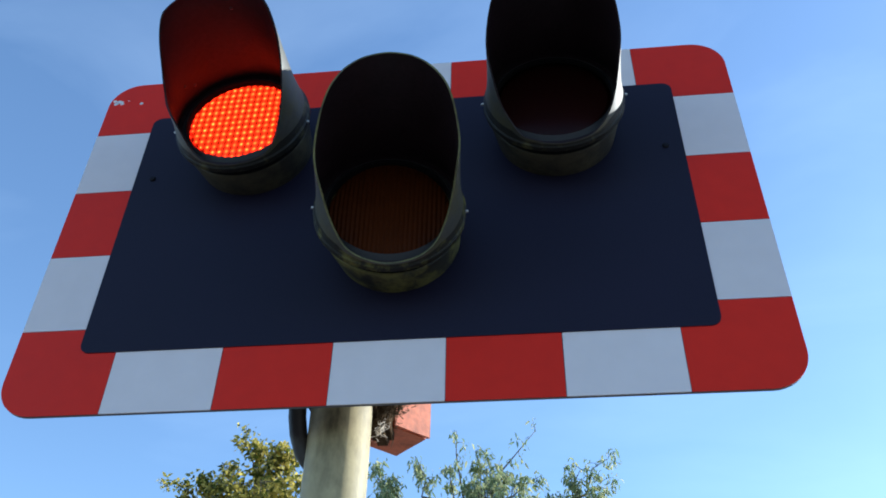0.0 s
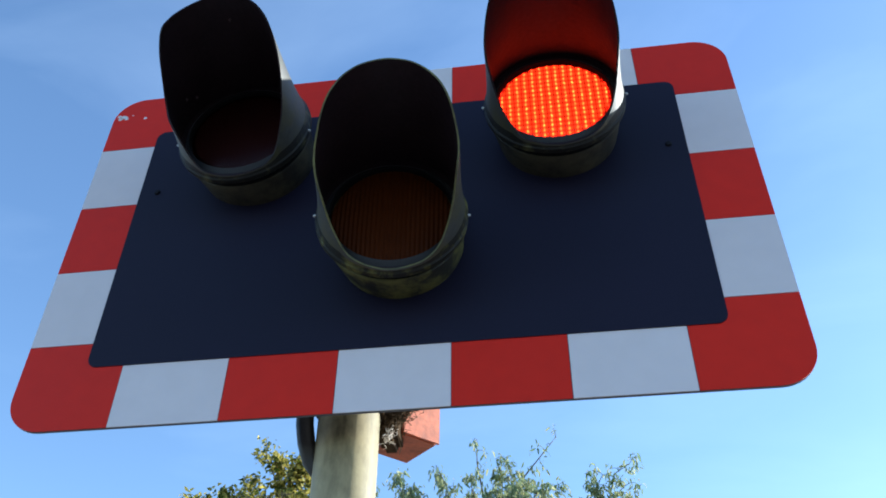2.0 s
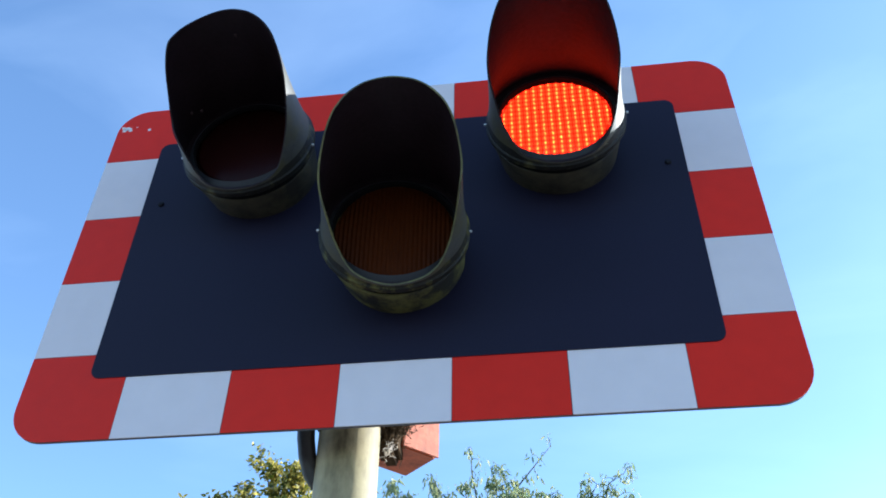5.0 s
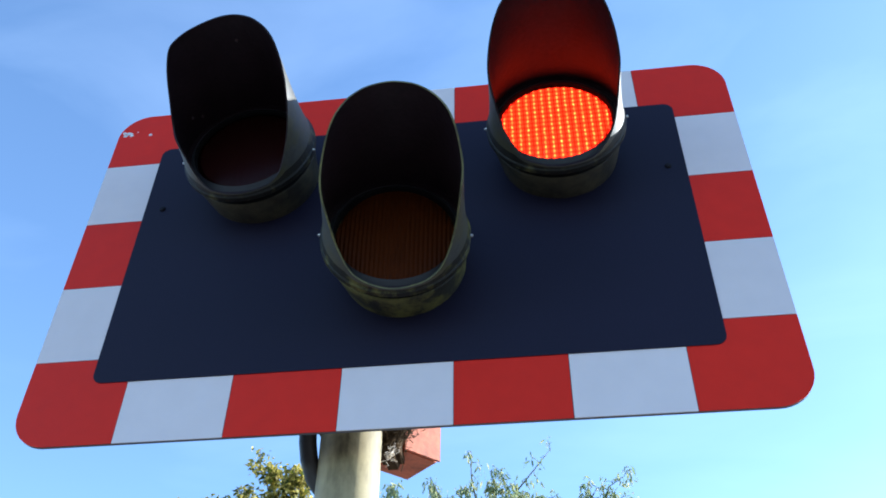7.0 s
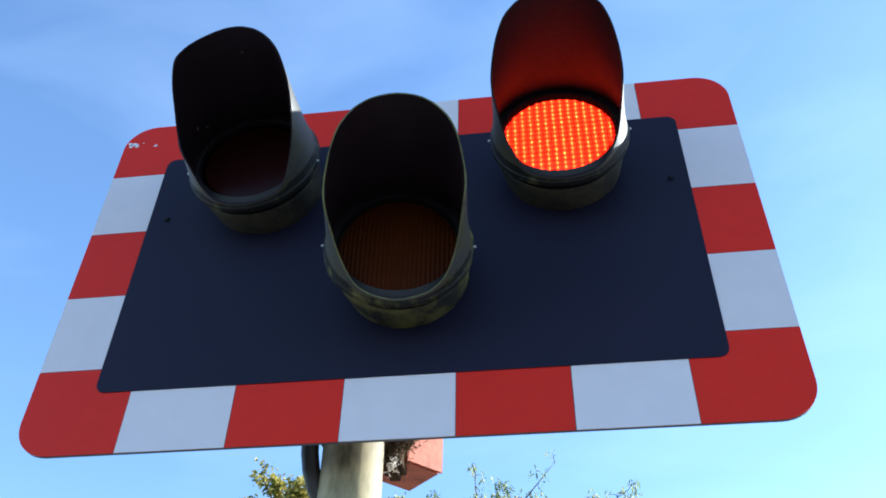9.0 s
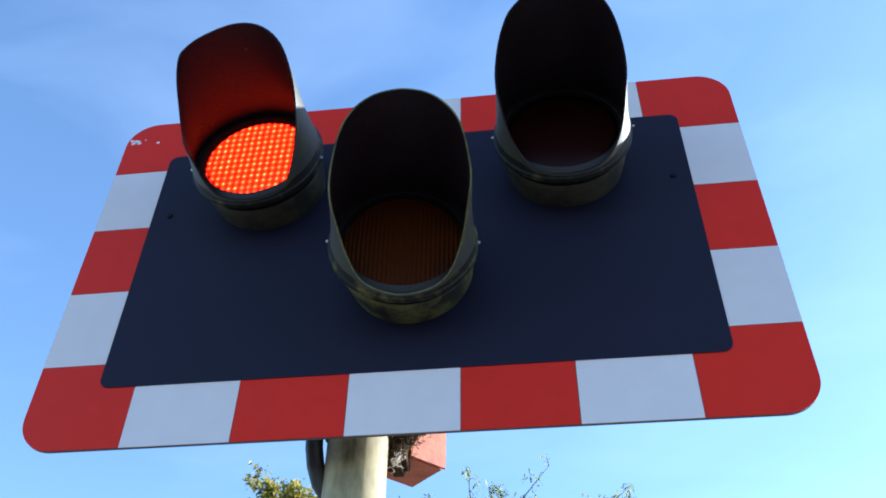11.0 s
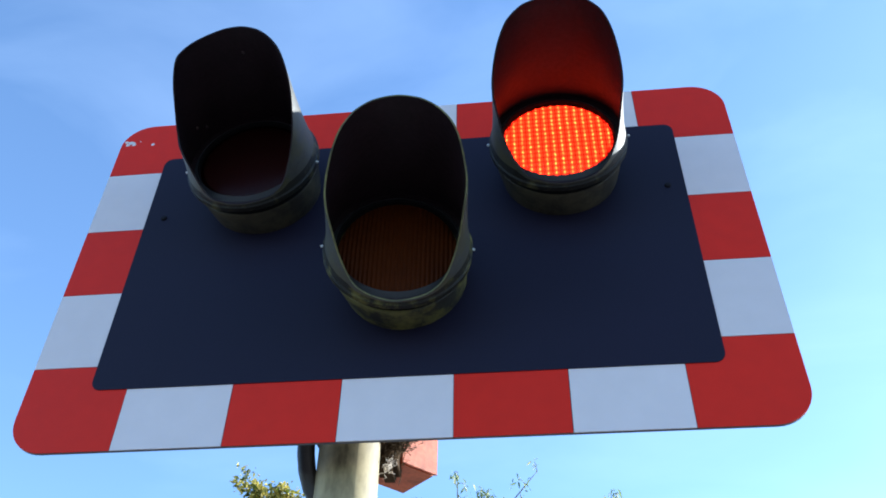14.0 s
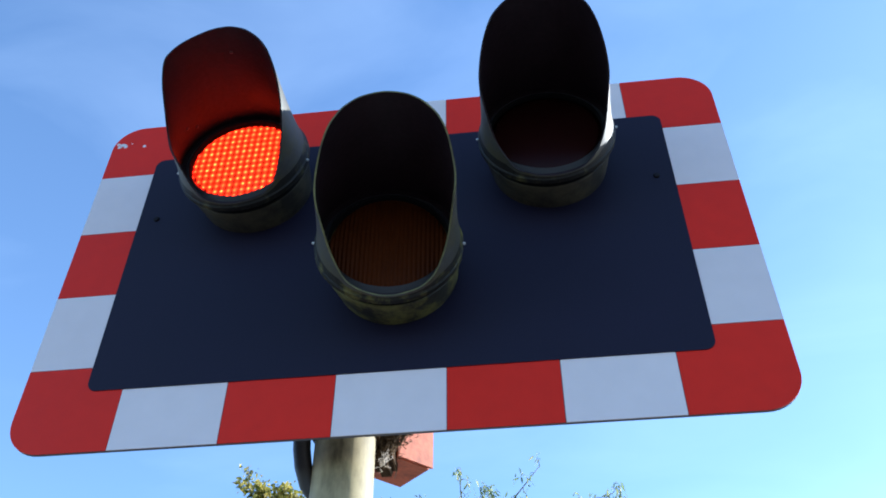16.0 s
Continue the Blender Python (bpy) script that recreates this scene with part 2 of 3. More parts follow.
# ---- mesh helpers ----
def part(name, bm, mat, parent=None, label="", at=None, smooth=False):
    """Links a bmesh as one mesh object under a thing or a part."""
    me = bpy.data.meshes.new(name)
    bmesh.ops.recalc_face_normals(bm, faces=bm.faces)
    bm.to_mesh(me)
    bm.free()
    return placed(name, me, mat, parent, label, at, smooth)


def placed(name, me, mat, parent=None, label="", at=None, smooth=False):
    if not me.materials:
        me.materials.append(mat)
    if smooth:
        for poly in me.polygons:
            poly.use_smooth = True
    ob = new(name, me)
    ob.parent = parent
    if at is not None:
        ob.matrix_basis = at
    return tagged(ob, label)


def slab(outline, y0, y1, bm=None):
    """A flat plate from an outline in x and z, between two depths."""
    bm = bm or bmesh.new()
    front = [bm.verts.new((x, y0, z)) for x, z in outline]
    back = [bm.verts.new((x, y1, z)) for x, z in outline]
    bm.faces.new(front)
    bm.faces.new(back[::-1])
    for i in range(len(outline)):
        j = (i + 1) % len(outline)
        bm.faces.new((front[i], back[i], back[j], front[j]))
    return bm


def rounded(x0, z0, x1, z1, radii, steps=10):
    """A rectangle's outline; radii of its corners: bottom left, bottom right, top right, top left."""
    out = []
    for (cx, cz, start), r in zip(((x0, z0, 180), (x1, z0, 270), (x1, z1, 0), (x0, z1, 90)), radii):
        if r <= 0:
            out.append((cx, cz))
            continue
        mx, mz = cx + (r if cx == x0 else -r), cz + (r if cz == z0 else -r)
        out += [(mx + r * math.cos(radians(start + 90 * k / steps)), mz + r * math.sin(radians(start + 90 * k / steps))) for k in range(steps + 1)]
    return out


def turned(profile, seg=64, bm=None):
    """A surface turned round the y axis from (radius, y) pairs."""
    bm = bm or bmesh.new()
    rings = []
    for r, y in profile:
        if r < 1e-6:
            rings.append([bm.verts.new((0, y, 0))])
        else:
            rings.append([bm.verts.new((r * math.sin(2 * math.pi * k / seg), y, r * math.cos(2 * math.pi * k / seg))) for k in range(seg)])
    for a, b in zip(rings, rings[1:]):
        for k in range(seg):
            j = (k + 1) % seg
            if len(a) == 1 and len(b) == 1:
                continue
            if len(a) == 1:
                bm.faces.new((a[0], b[k], b[j]))
            elif len(b) == 1:
                bm.faces.new((a[k], a[j], b[0]))
            else:
                bm.faces.new((a[k], a[j], b[j], b[k]))
    return bm


def tube(points, radii, seg=10, bm=None):
    """A round rod along points, with its own radius at each."""
    bm = bm or bmesh.new()
    pts = [Vector(p) for p in points]
    rings = []
    for i, p in enumerate(pts):
        way = (pts[min(i + 1, len(pts) - 1)] - pts[max(i - 1, 0)]).normalized()
        side = way.cross(Vector((0.31, 0.87, 0.38))).normalized()
        up = way.cross(side)
        rings.append([bm.verts.new(p + radii[i] * (math.cos(2 * math.pi * k / seg) * side + math.sin(2 * math.pi * k / seg) * up)) for k in range(seg)])
    for a, b in zip(rings, rings[1:]):
        for k in range(seg):
            j = (k + 1) % seg
            bm.faces.new((a[k], a[j], b[j], b[k]))
    bm.faces.new(rings[0][::-1])
    bm.faces.new(rings[-1])
    return bm


def block(x0, y0, z0, x1, y1, z1, bevel=0.002):
    bm = bmesh.new()
    bmesh.ops.create_cube(bm, size=1, matrix=Matrix.Translation(((x0 + x1) / 2, (y0 + y1) / 2, (z0 + z1) / 2)) @ Matrix.Diagonal((x1 - x0, y1 - y0, z1 - z0, 1)))
    if bevel:
        bmesh.ops.bevel(bm, geom=bm.edges[:], offset=bevel, segments=2, affect="EDGES")
    return bm


def bead(r, depth, seg=12):
    """A low domed bolt head that stands out towards -y."""
    return turned([(r, 0), (r, -0.5 * depth), (0.75 * r, -0.9 * depth), (0, -depth)], seg)


# ---- ground ----
# out of view; its grey is chosen for the light it throws upward
bm = bmesh.new()
bmesh.ops.create_grid(bm, x_segments=8, y_segments=8, size=1500)
ground = part("ground", bm, ASPHALT)
tagged(ground, "unseen grey asphalt road and pavement, toned for its bounce light", "ground", kind="structure")

# ---- the signal ----
M = 0.18                       # one border panel's length along the board
Z0 = 2.36                      # height of the black panel's lower edge
HALF = 3.478 * M               # half the board's width
IN = 2.854 * M                 # half the black panel's width
LOW, HIGH = -0.621 * M, 3.728 * M
TOP_IN = 3.107 * M
SIDE_Z = [0.264 * M, 1.148 * M, 2.018 * M, 2.896 * M]
POST_X, POST_Y, POST_R = -0.0935, 0.112, 0.0505

signal = new("level_crossing_signal")
signal.location = (POST_X, POST_Y, 0)
tagged(signal, "level crossing signal, red-and-white bordered board on pale post", "traffic signal")
TO_SIGNAL = Matrix.Translation((-POST_X, -POST_Y, 0))
ON_BOARD = TO_SIGNAL @ Matrix.Translation((0, 0, Z0))

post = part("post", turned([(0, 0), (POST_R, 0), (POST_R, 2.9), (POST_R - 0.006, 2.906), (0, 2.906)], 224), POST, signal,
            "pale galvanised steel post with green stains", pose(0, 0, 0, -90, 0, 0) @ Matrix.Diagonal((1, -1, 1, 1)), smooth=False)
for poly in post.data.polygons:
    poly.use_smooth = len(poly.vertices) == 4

board = part("backing_board", slab(rounded(-HALF, LOW, HALF, HIGH, (0.062,) * 4), 0.0005, 0.006), BOARD_BACK, signal, "thin aluminium backing board", ON_BOARD)
GAP = 0.0006
xs = [-HALF] + [(k - 2.5) * M for k in range(6)] + [HALF]
for row in (0, 1):
    z0, z1 = ((LOW, SIDE_Z[0]), (SIDE_Z[3], HIGH))[row]
    for k in range(7):
        red = k % 2 == 0
        corner = k in (0, 6)
        a = z0 if (corner or row == 0) else TOP_IN - 0.012
        b = z1 if (corner or row == 1) else 0.012
        radii = [0, 0, 0, 0]
        if corner:
            radii[{(0, 0): 0, (0, 6): 1, (1, 6): 2, (1, 0): 3}[(row, k)]] = 0.062
        part("red_panel" if red else "white_panel", slab(rounded(xs[k] + (GAP if k else 0), a + (GAP if corner and row else 0), xs[k + 1] - (GAP if k < 6 else 0), b - (GAP if corner and not row else 0), radii), -0.0015, 0.0003),
             RED_SHEET if red else WHITE_SHEET, board, "red reflective panel" if red else "white reflective panel")
for side in (-1, 1):
    for k in range(3):
        red = k == 1
        x0, x1 = (-HALF, -IN + 0.012) if side < 0 else (IN - 0.012, HALF)
        part("red_panel" if red else "white_panel", slab([(x0, SIDE_Z[k] + GAP), (x1, SIDE_Z[k] + GAP), (x1, SIDE_Z[k + 1] - GAP), (x0, SIDE_Z[k + 1] - GAP)], -0.0015, 0.0003),
             RED_SHEET if red else WHITE_SHEET, board, "red reflective panel" if red else "white reflective panel")
panel = part("black_panel", slab(rounded(-IN, 0, IN, TOP_IN, (0.018,) * 4), -0.0032, 0.0002), BLACK_PANEL, board, "matt blue-black centre panel")
for x, z in ((-0.478, 0.388), (0.482, 0.390)):
    part("bolt", bead(0.006, 0.004), BOLT, board, at=pose(x, -0.003, z))

# chipped paint at one corner
rng = random.Random(4)
for x, z, r in ((-0.556, 0.613, 0.0052), (-0.612, 0.617, 0.0066), (-0.604, 0.621, 0.0082), (-0.598, 0.615, 0.0050), (-0.616, 0.624, 0.0050), (-0.586, 0.624, 0.0022), (0.6025, 0.366, 0.002)):
    pts = []
    for k in range(9):
        q = r * rng.uniform(0.55, 1.15)
        pts.append((x + q * math.cos(2 * math.pi * k / 9), z + 0.75 * q * math.sin(2 * math.pi * k / 9)))
    part("paint_chip", slab(pts, -0.0019, -0.0012), CHIP, board, "bare chipped patch")

# ---- lamp heads ----
LENS_R, RIM_R, FLANGE_R, REACH = 0.101, 0.108, 0.1255, 0.09


# how far each hood's lip reaches out, by the angle round its axis: the sides run long, the underside is cut away
LIP_LEFT = ((-180, 0.004), (-152, 0.008), (-144, 0.0185), (-135, 0.040), (-130, 0.066), (-115, 0.080), (-99, 0.085), (-83.5, 0.118), (-70, 0.164), (-57, 0.198), (-41, 0.205),
            (-19, 0.210), (0, 0.216), (14, 0.2185), (31, 0.2175), (48, 0.210), (66, 0.198), (76, 0.175), (90, 0.143), (102, 0.114), (114, 0.078), (127, 0.047), (139, 0.018), (152, 0.007), (180, 0.004))
LIP_RIGHT = ((-180, 0.004), (-150, 0.010), (-130, 0.042), (-122, 0.060), (-110, 0.100), (-92, 0.122), (-78, 0.142), (-62, 0.178), (-48, 0.206), (-30, 0.221),
             (0, 0.228), (30, 0.225), (48, 0.213), (60, 0.192), (70, 0.169), (84, 0.140), (95, 0.126), (106, 0.110), (114, 0.062), (126, 0.031), (138, 0.015), (150, 0.006), (180, 0.004))
LIP_MIDDLE = ((-180, 0.004), (-158, 0.009), (-146, 0.016), (-138, 0.033), (-126, 0.064), (-118, 0.096), (-100, 0.120), (-85, 0.135), (-75, 0.150), (-66, 0.171), (-54, 0.195), (-38, 0.213),
              (-22, 0.2225), (0, 0.228), (20, 0.228), (34, 0.2235), (50, 0.213), (62, 0.196), (74, 0.165), (88, 0.148), (102, 0.136), (106, 0.126), (114, 0.084), (126, 0.045), (138, 0.019), (152, 0.008), (180, 0.004))


def hood_mesh(lip_line, base=FLANGE, lip=HOOD_LINING):
    """A cowl: a short round sleeve, cut back at its sides and open below."""
    bm = bmesh.new()
    around, reach = [c[0] for c in lip_line], [c[1] for c in lip_line]
    n, steps = 144, 12
    skins = []
    for thick in (0.0, 0.003):
        grid = []
        for k in range(n):
            phi = -180 + 360 * k / n
            length = np.mean([np.interp((phi + d + 180) % 360 - 180, around, reach) for d in (-4, -2, 0, 2, 4)])
            line = []
            rise = min(0.013, 0.5 * length)
            for s in range(steps + 1):
                y = rise * s if s < 2 else rise + (length - rise) * (s - 1) / (steps - 1)
                r = 0.1115 + 0.0115 * math.exp(-y / 0.045) - thick
                line.append(bm.verts.new((r * math.sin(radians(phi)), -y, r * math.cos(radians(phi)))))
            grid.append(line)
        skins.append(grid)
    for k in range(n):
        j = (k + 1) % n
        for g in skins:
            for s in range(steps):
                bm.faces.new((g[k][s], g[j][s], g[j][s + 1], g[k][s + 1])).material_index = 1 if g is skins[1] else 2 if s == 0 else 0
        for s in (0, steps):
            bm.faces.new((skins[0][k][s], skins[0][j][s], skins[1][j][s], skins[1][k][s])).material_index = 3
    bmesh.ops.recalc_face_normals(bm, faces=bm.faces)
    me = bpy.data.meshes.new("hood")
    bm.to_mesh(me)
    bm.free()
    me.materials.append(HOOD)
    me.materials.append(HOOD_LINING)
    me.materials.append(base)
    me.materials.append(lip)
    return me


def lamp_head(name, x, z, yaw, lens_kind, hood, screws, glow=None, pitch=0.0):
    """One lamp: housing on the board, flange, gasket, lens, hood and, in the red ones, added prisms whose turning
    stands in for switching the light.
    """
    at = ON_BOARD @ pose(x, -0.0035, z) @ pose(0, -REACH + 0.0035, 0, 0, 0, yaw)
    body = part("lamp_housing", turned([(0, REACH), (0.107, REACH), (0.111, 0.066), (0.1160, 0.036), (0.1160, 0.028), (0.1140, 0.0265), (0.1020, 0.0245), (0.1020, 0.013), (FLANGE_R - 0.002, 0.010),
                                        (FLANGE_R, 0.008), (FLANGE_R, -0.001), (FLANGE_R - 0.003, -0.004), (RIM_R + 0.004, -0.004), (RIM_R, 0.002), (RIM_R - 0.001, 0.008),
                                        (0.1095, 0.009), (0.1095, 0.0255), (0, 0.0255)], 72), HOUSING_ALGAE if lens_kind == "amber" else HOUSING, signal, name, at, smooth=True)
    for v in body.data.vertices:
        if v.co.y > 0.026:      # the rear part leans back square to the board, plus a slant that fits the camera's view
            v.co.x += (v.co.y - 0.026) * (math.tan(radians(yaw)) + 0.05)
    body.data.set_sharp_from_angle(angle=radians(30))
    body.data.materials.append(HOOD_LINING)
    body.data.materials.append(FLANGE_ALGAE if lens_kind == "amber" else FLANGE)
    body.data.materials.append(RECESS_SHADE)
    # front ring and groove get darker faces in place of the shade there
    for poly in body.data.polygons:
        c = poly.center
        if c.y < 0.0125:
            poly.material_index = 2
        elif c.y < 0.0255:
            poly.material_index = 3
        if c.y < 0.026 and math.hypot(c.x, c.z) < 0.1195 and poly.normal.y < 0.3 and c.y < 0.009:
            poly.material_index = 1
    part("bezel", turned([(LENS_R, -0.0068), (LENS_R + 0.002, -0.0092), (RIM_R + 0.0035, -0.003), (RIM_R - 0.0006, 0.001), (LENS_R, -0.0068)], 72), GASKET, body, "grey bevelled lens bezel", smooth=True)
    bezel = body.children[0]
    bezel.data.set_sharp_from_angle(angle=radians(40))
    bezel.data.materials.append(RECESS_SHADE)
    # bezel's inner slope is painted black, as if shaded by the hood
    for poly in bezel.data.polygons:
        if math.hypot(poly.center.x, poly.center.z) < LENS_R + 0.0016:
            poly.material_index = 1
    part("lens_seat", turned([(RIM_R - 0.0006, 0.007), (LENS_R, 0.007), (LENS_R, -0.0066), (RIM_R - 0.0006, 0.0014), (RIM_R - 0.0006, 0.007)], 72), RECESS_SHADE, body, "lens seat, black with the hood's shade set in its colour", smooth=False)
    ob = placed("hood", hood, HOOD, body, "black cut-away hood", pose(0, -0.004, 0), smooth=True)
    ob.data.set_sharp_from_angle(angle=radians(40))
    for a in screws:
        part("screw", bead(0.0026, 0.005, 8), BRIGHT_BOLT, body, "small bright screw head", pose((FLANGE_R - 0.001) * math.sin(radians(a)), 0.0, (FLANGE_R - 0.001) * math.cos(radians(a)), 0, 0, a))
    if lens_kind == "amber":
        bm = bmesh.new()
        n = 27
        cols = []
        for k in range(n * 4 + 1):
            u = -1 + 2 * k / (n * 4)
            half = math.sqrt(max(0.0, 1 - u * u)) * LENS_R
            y = 0.004 - 0.010 * (1 - u * u) + 0.0009 * math.cos(k * math.pi / 2)
            cols.append([bm.verts.new((u * LENS_R, y + 0.008 * (v * v), v * half)) for v in (-1, -0.6, -0.2, 0.2, 0.6, 1)])
        for a, b in zip(cols, cols[1:]):
            for i in range(5):
                if (a[i].co - a[i + 1].co).length > 1e-6 or (b[i].co - b[i + 1].co).length > 1e-6:
                    bm.faces.new((a[i], a[i + 1], b[i + 1], b[i]))
        bmesh.ops.remove_doubles(bm, verts=bm.verts, dist=1e-6)
        part("lens", bm, AMBER, body, "unlit ribbed amber lens")
        return body, []
    part("lens", turned([(0, -0.006), (0.035, -0.0052), (0.07, -0.002), (LENS_R - 0.006, 0.0005), (LENS_R, 0.003)], 64), RED_GLASS, body, "red glass lens", smooth=True)
    # added ring: its darker tint stands in for the glow falling off
    part("lens_rim", turned([(LENS_R - 0.0065, -0.0006), (LENS_R - 0.003, 0.0008), (LENS_R, 0.002)], 64), FADE_RIM, body, "added ring, tinted for the glow fading at the lens edge", smooth=True)
    # added in place of a switched lamp: upright square prisms, one face glowing and the others dark, that turn by a
    # quarter
    prisms, half = [], pitch / 2
    depth = 0.0035 + half
    count = int(2 * 0.1055 / pitch)
    for k in range(count):
        sx = (k - (count - 1) / 2) * pitch
        def tall(u):
            return math.sqrt(max(1e-5, 0.1055 ** 2 - min(0.1054, abs(sx + u)) ** 2))

        def stave(u0, u1, y0, y1, bm=None):
            us = [u0 + (u1 - u0) * i / 4 for i in range(5)]
            return slab([(u, -tall(u)) for u in us] + [(u, tall(u)) for u in reversed(us)], y0, y1, bm)
        bm = stave(-0.98 * half, 0.98 * half, -0.98 * half, 0.98 * half)
        stave(-0.98 * half + 0.0002, -0.98 * half + 0.0006, -0.98 * half - 0.0010, -0.98 * half + 0.0002, bm)
        stave(-0.86 * half, 0.96 * half, -0.98 * half - 0.0003, -0.98 * half + 0.0001, bm)
        prism = part("lamp_prism", bm, DARK_PRISM, body, "added prism whose turning stands in for switching the lamp", pose(sx, depth, 0))
        prism.data.materials.append(glow)
        for poly in prism.data.polygons:
            poly.material_index = int(poly.normal.y < -0.9 and abs(poly.center.y + 0.98 * half + 0.0003) < 0.00005)
        prisms.append((prism, sx, depth))
    return body, prisms


head_l, prisms_l = lamp_head("flashing red lamp", -0.285, 0.4386, -1, "red", hood_mesh(LIP_LEFT), (-98, 98), GLOW_SQUARE, 0.0128)
head_r, prisms_r = lamp_head("flashing red lamp", 0.285, 0.4386, 0, "red", hood_mesh(LIP_RIGHT), (-91, 91), GLOW_COLUMNS, 0.0143)
head_m, _ = lamp_head("unlit amber lamp in algae-stained black housing", 0.003, 0.199, 7, "amber", hood_mesh(LIP_MIDDLE, base=FLANGE_ALGAE, lip=EDGE), (-91, 91))
hood_l = next(o for o in head_l.children if o.name.startswith("hood"))
# bumps added for glints in the left hood, the lamp's red in their colour
for phi, d in ((-65, 0.047), (-53.5, 0.033), (7, 0.164)):
    r = 0.1115 + 0.0115 * math.exp(-d / 0.045) - 0.0032
    part("rivet", turned([(0.0034, 0), (0.0029, 0.0012), (0.0015, 0.0020), (0, 0.0022)], 10), GLINT_BUMP, hood_l, "small bump added for a glint in the hood",
         pose(r * math.sin(radians(phi)), -d, r * math.cos(radians(phi)), 0, phi, 0) @ pose(0, 0, 0, -90, 0, 0), smooth=True)
for h, l in ((head_l, "flashing red lamp in weathered black housing"), (head_r, "flashing red lamp in weathered black housing"), (head_m, "unlit amber lamp, black housing with green algae")):
    tagged(h, l)

# ---- behind the board ----
part("conduit", tube([(-0.162, 0.075, 0.10), (-0.163, 0.085, 0.02), (-0.1645, 0.095, -0.045), (-0.163, 0.098, -0.075), (-0.158, 0.101, -0.105), (-0.148, 0.106, -0.135), (-0.132, 0.11, -0.157), (-0.104, 0.112, -0.172)], [0.0145] * 8, 20), RUBBER, signal, "black rubber cable conduit", ON_BOARD, smooth=True)
bracket = part("board_bracket", block(POST_X - 0.075, 0.0055, 0.30, POST_X + 0.075, 0.075, 0.34), ALLOY, signal, "aluminium bracket behind the board", ON_BOARD)
part("board_bracket", block(POST_X - 0.075, 0.0055, 0.05, POST_X + 0.075, 0.075, 0.09), ALLOY, signal, "aluminium bracket behind the board", ON_BOARD)

box_at = ON_BOARD @ pose(-0.021, 0.200, -0.044, 0, 0, 45)
red_box = part("red_box", block(0, 0, 0, 0.075, 0.094, 0.16, 0.003), RED_BOX, signal, "small faded red metal box", box_at)
part("lid_edge", block(-0.001, -0.004, 0.0, 0.0765, 0.0, 0.161, 0.001), RED_BOX, red_box)
clamp = part("clamp", block(-0.062, 0.150, -0.068, -0.024, 0.235, 0.06, 0.010), CLAMP, signal, "dirty iron clamp with cobwebs", ON_BOARD)
part("clamp_band", turned([(POST_R + 0.001, -0.018), (POST_R + 0.006, -0.018), (POST_R + 0.006, 0.018), (POST_R + 0.001, 0.018), (POST_R + 0.001, -0.018)], 48), CLAMP, clamp, "iron band round the post",
     pose(POST_X, POST_Y, -0.035, -90, 0, 0))
part("clamp_bolt", turned([(0.009, 0), (0.009, 0.012), (0.006, 0.014), (0, 0.014)], 6), CLAMP, clamp, "rusty bolt head", pose(-0.026, 0.140, -0.050))


def tangle(seed, mid, lean, wide, count, thick):
    """A clot of short bent threads about a slanting line."""
    rnd, bm = random.Random(seed), bmesh.new()
    for _ in range(count):
        u = rnd.gauss(0, 0.5)
        a = Vector(mid) + u * Vector(lean) + Vector((rnd.gauss(0, wide), rnd.gauss(0, wide), rnd.gauss(0, wide)))
        b = a + rnd.gauss(0.3, 0.5) * Vector(lean) * 0.7 + Vector((rnd.gauss(0, 0.7 * wide), rnd.gauss(0, 0.7 * wide), rnd.gauss(0, 0.7 * wide)))
        bend = Vector((rnd.gauss(0, 0.004), rnd.gauss(0, 0.003), -0.003))
        tube([a, (a + b) / 2 + bend, b], [0.3 * thick, thick, 0.3 * thick], 5, bm)
    return bm


part("dirty_web", tangle(5, (-0.016, 0.150, -0.030), (0.014, 0.010, 0.034), 0.0085, 560, 0.0009), DIRT_WEB, clamp, "brown dirt-laden cobweb")
part("cobweb", tangle(9, (-0.031, 0.138, -0.082), (0.005, 0.004, 0.017), 0.0040, 46, 0.0010), WEB, clamp, "pale tangled cobweb")


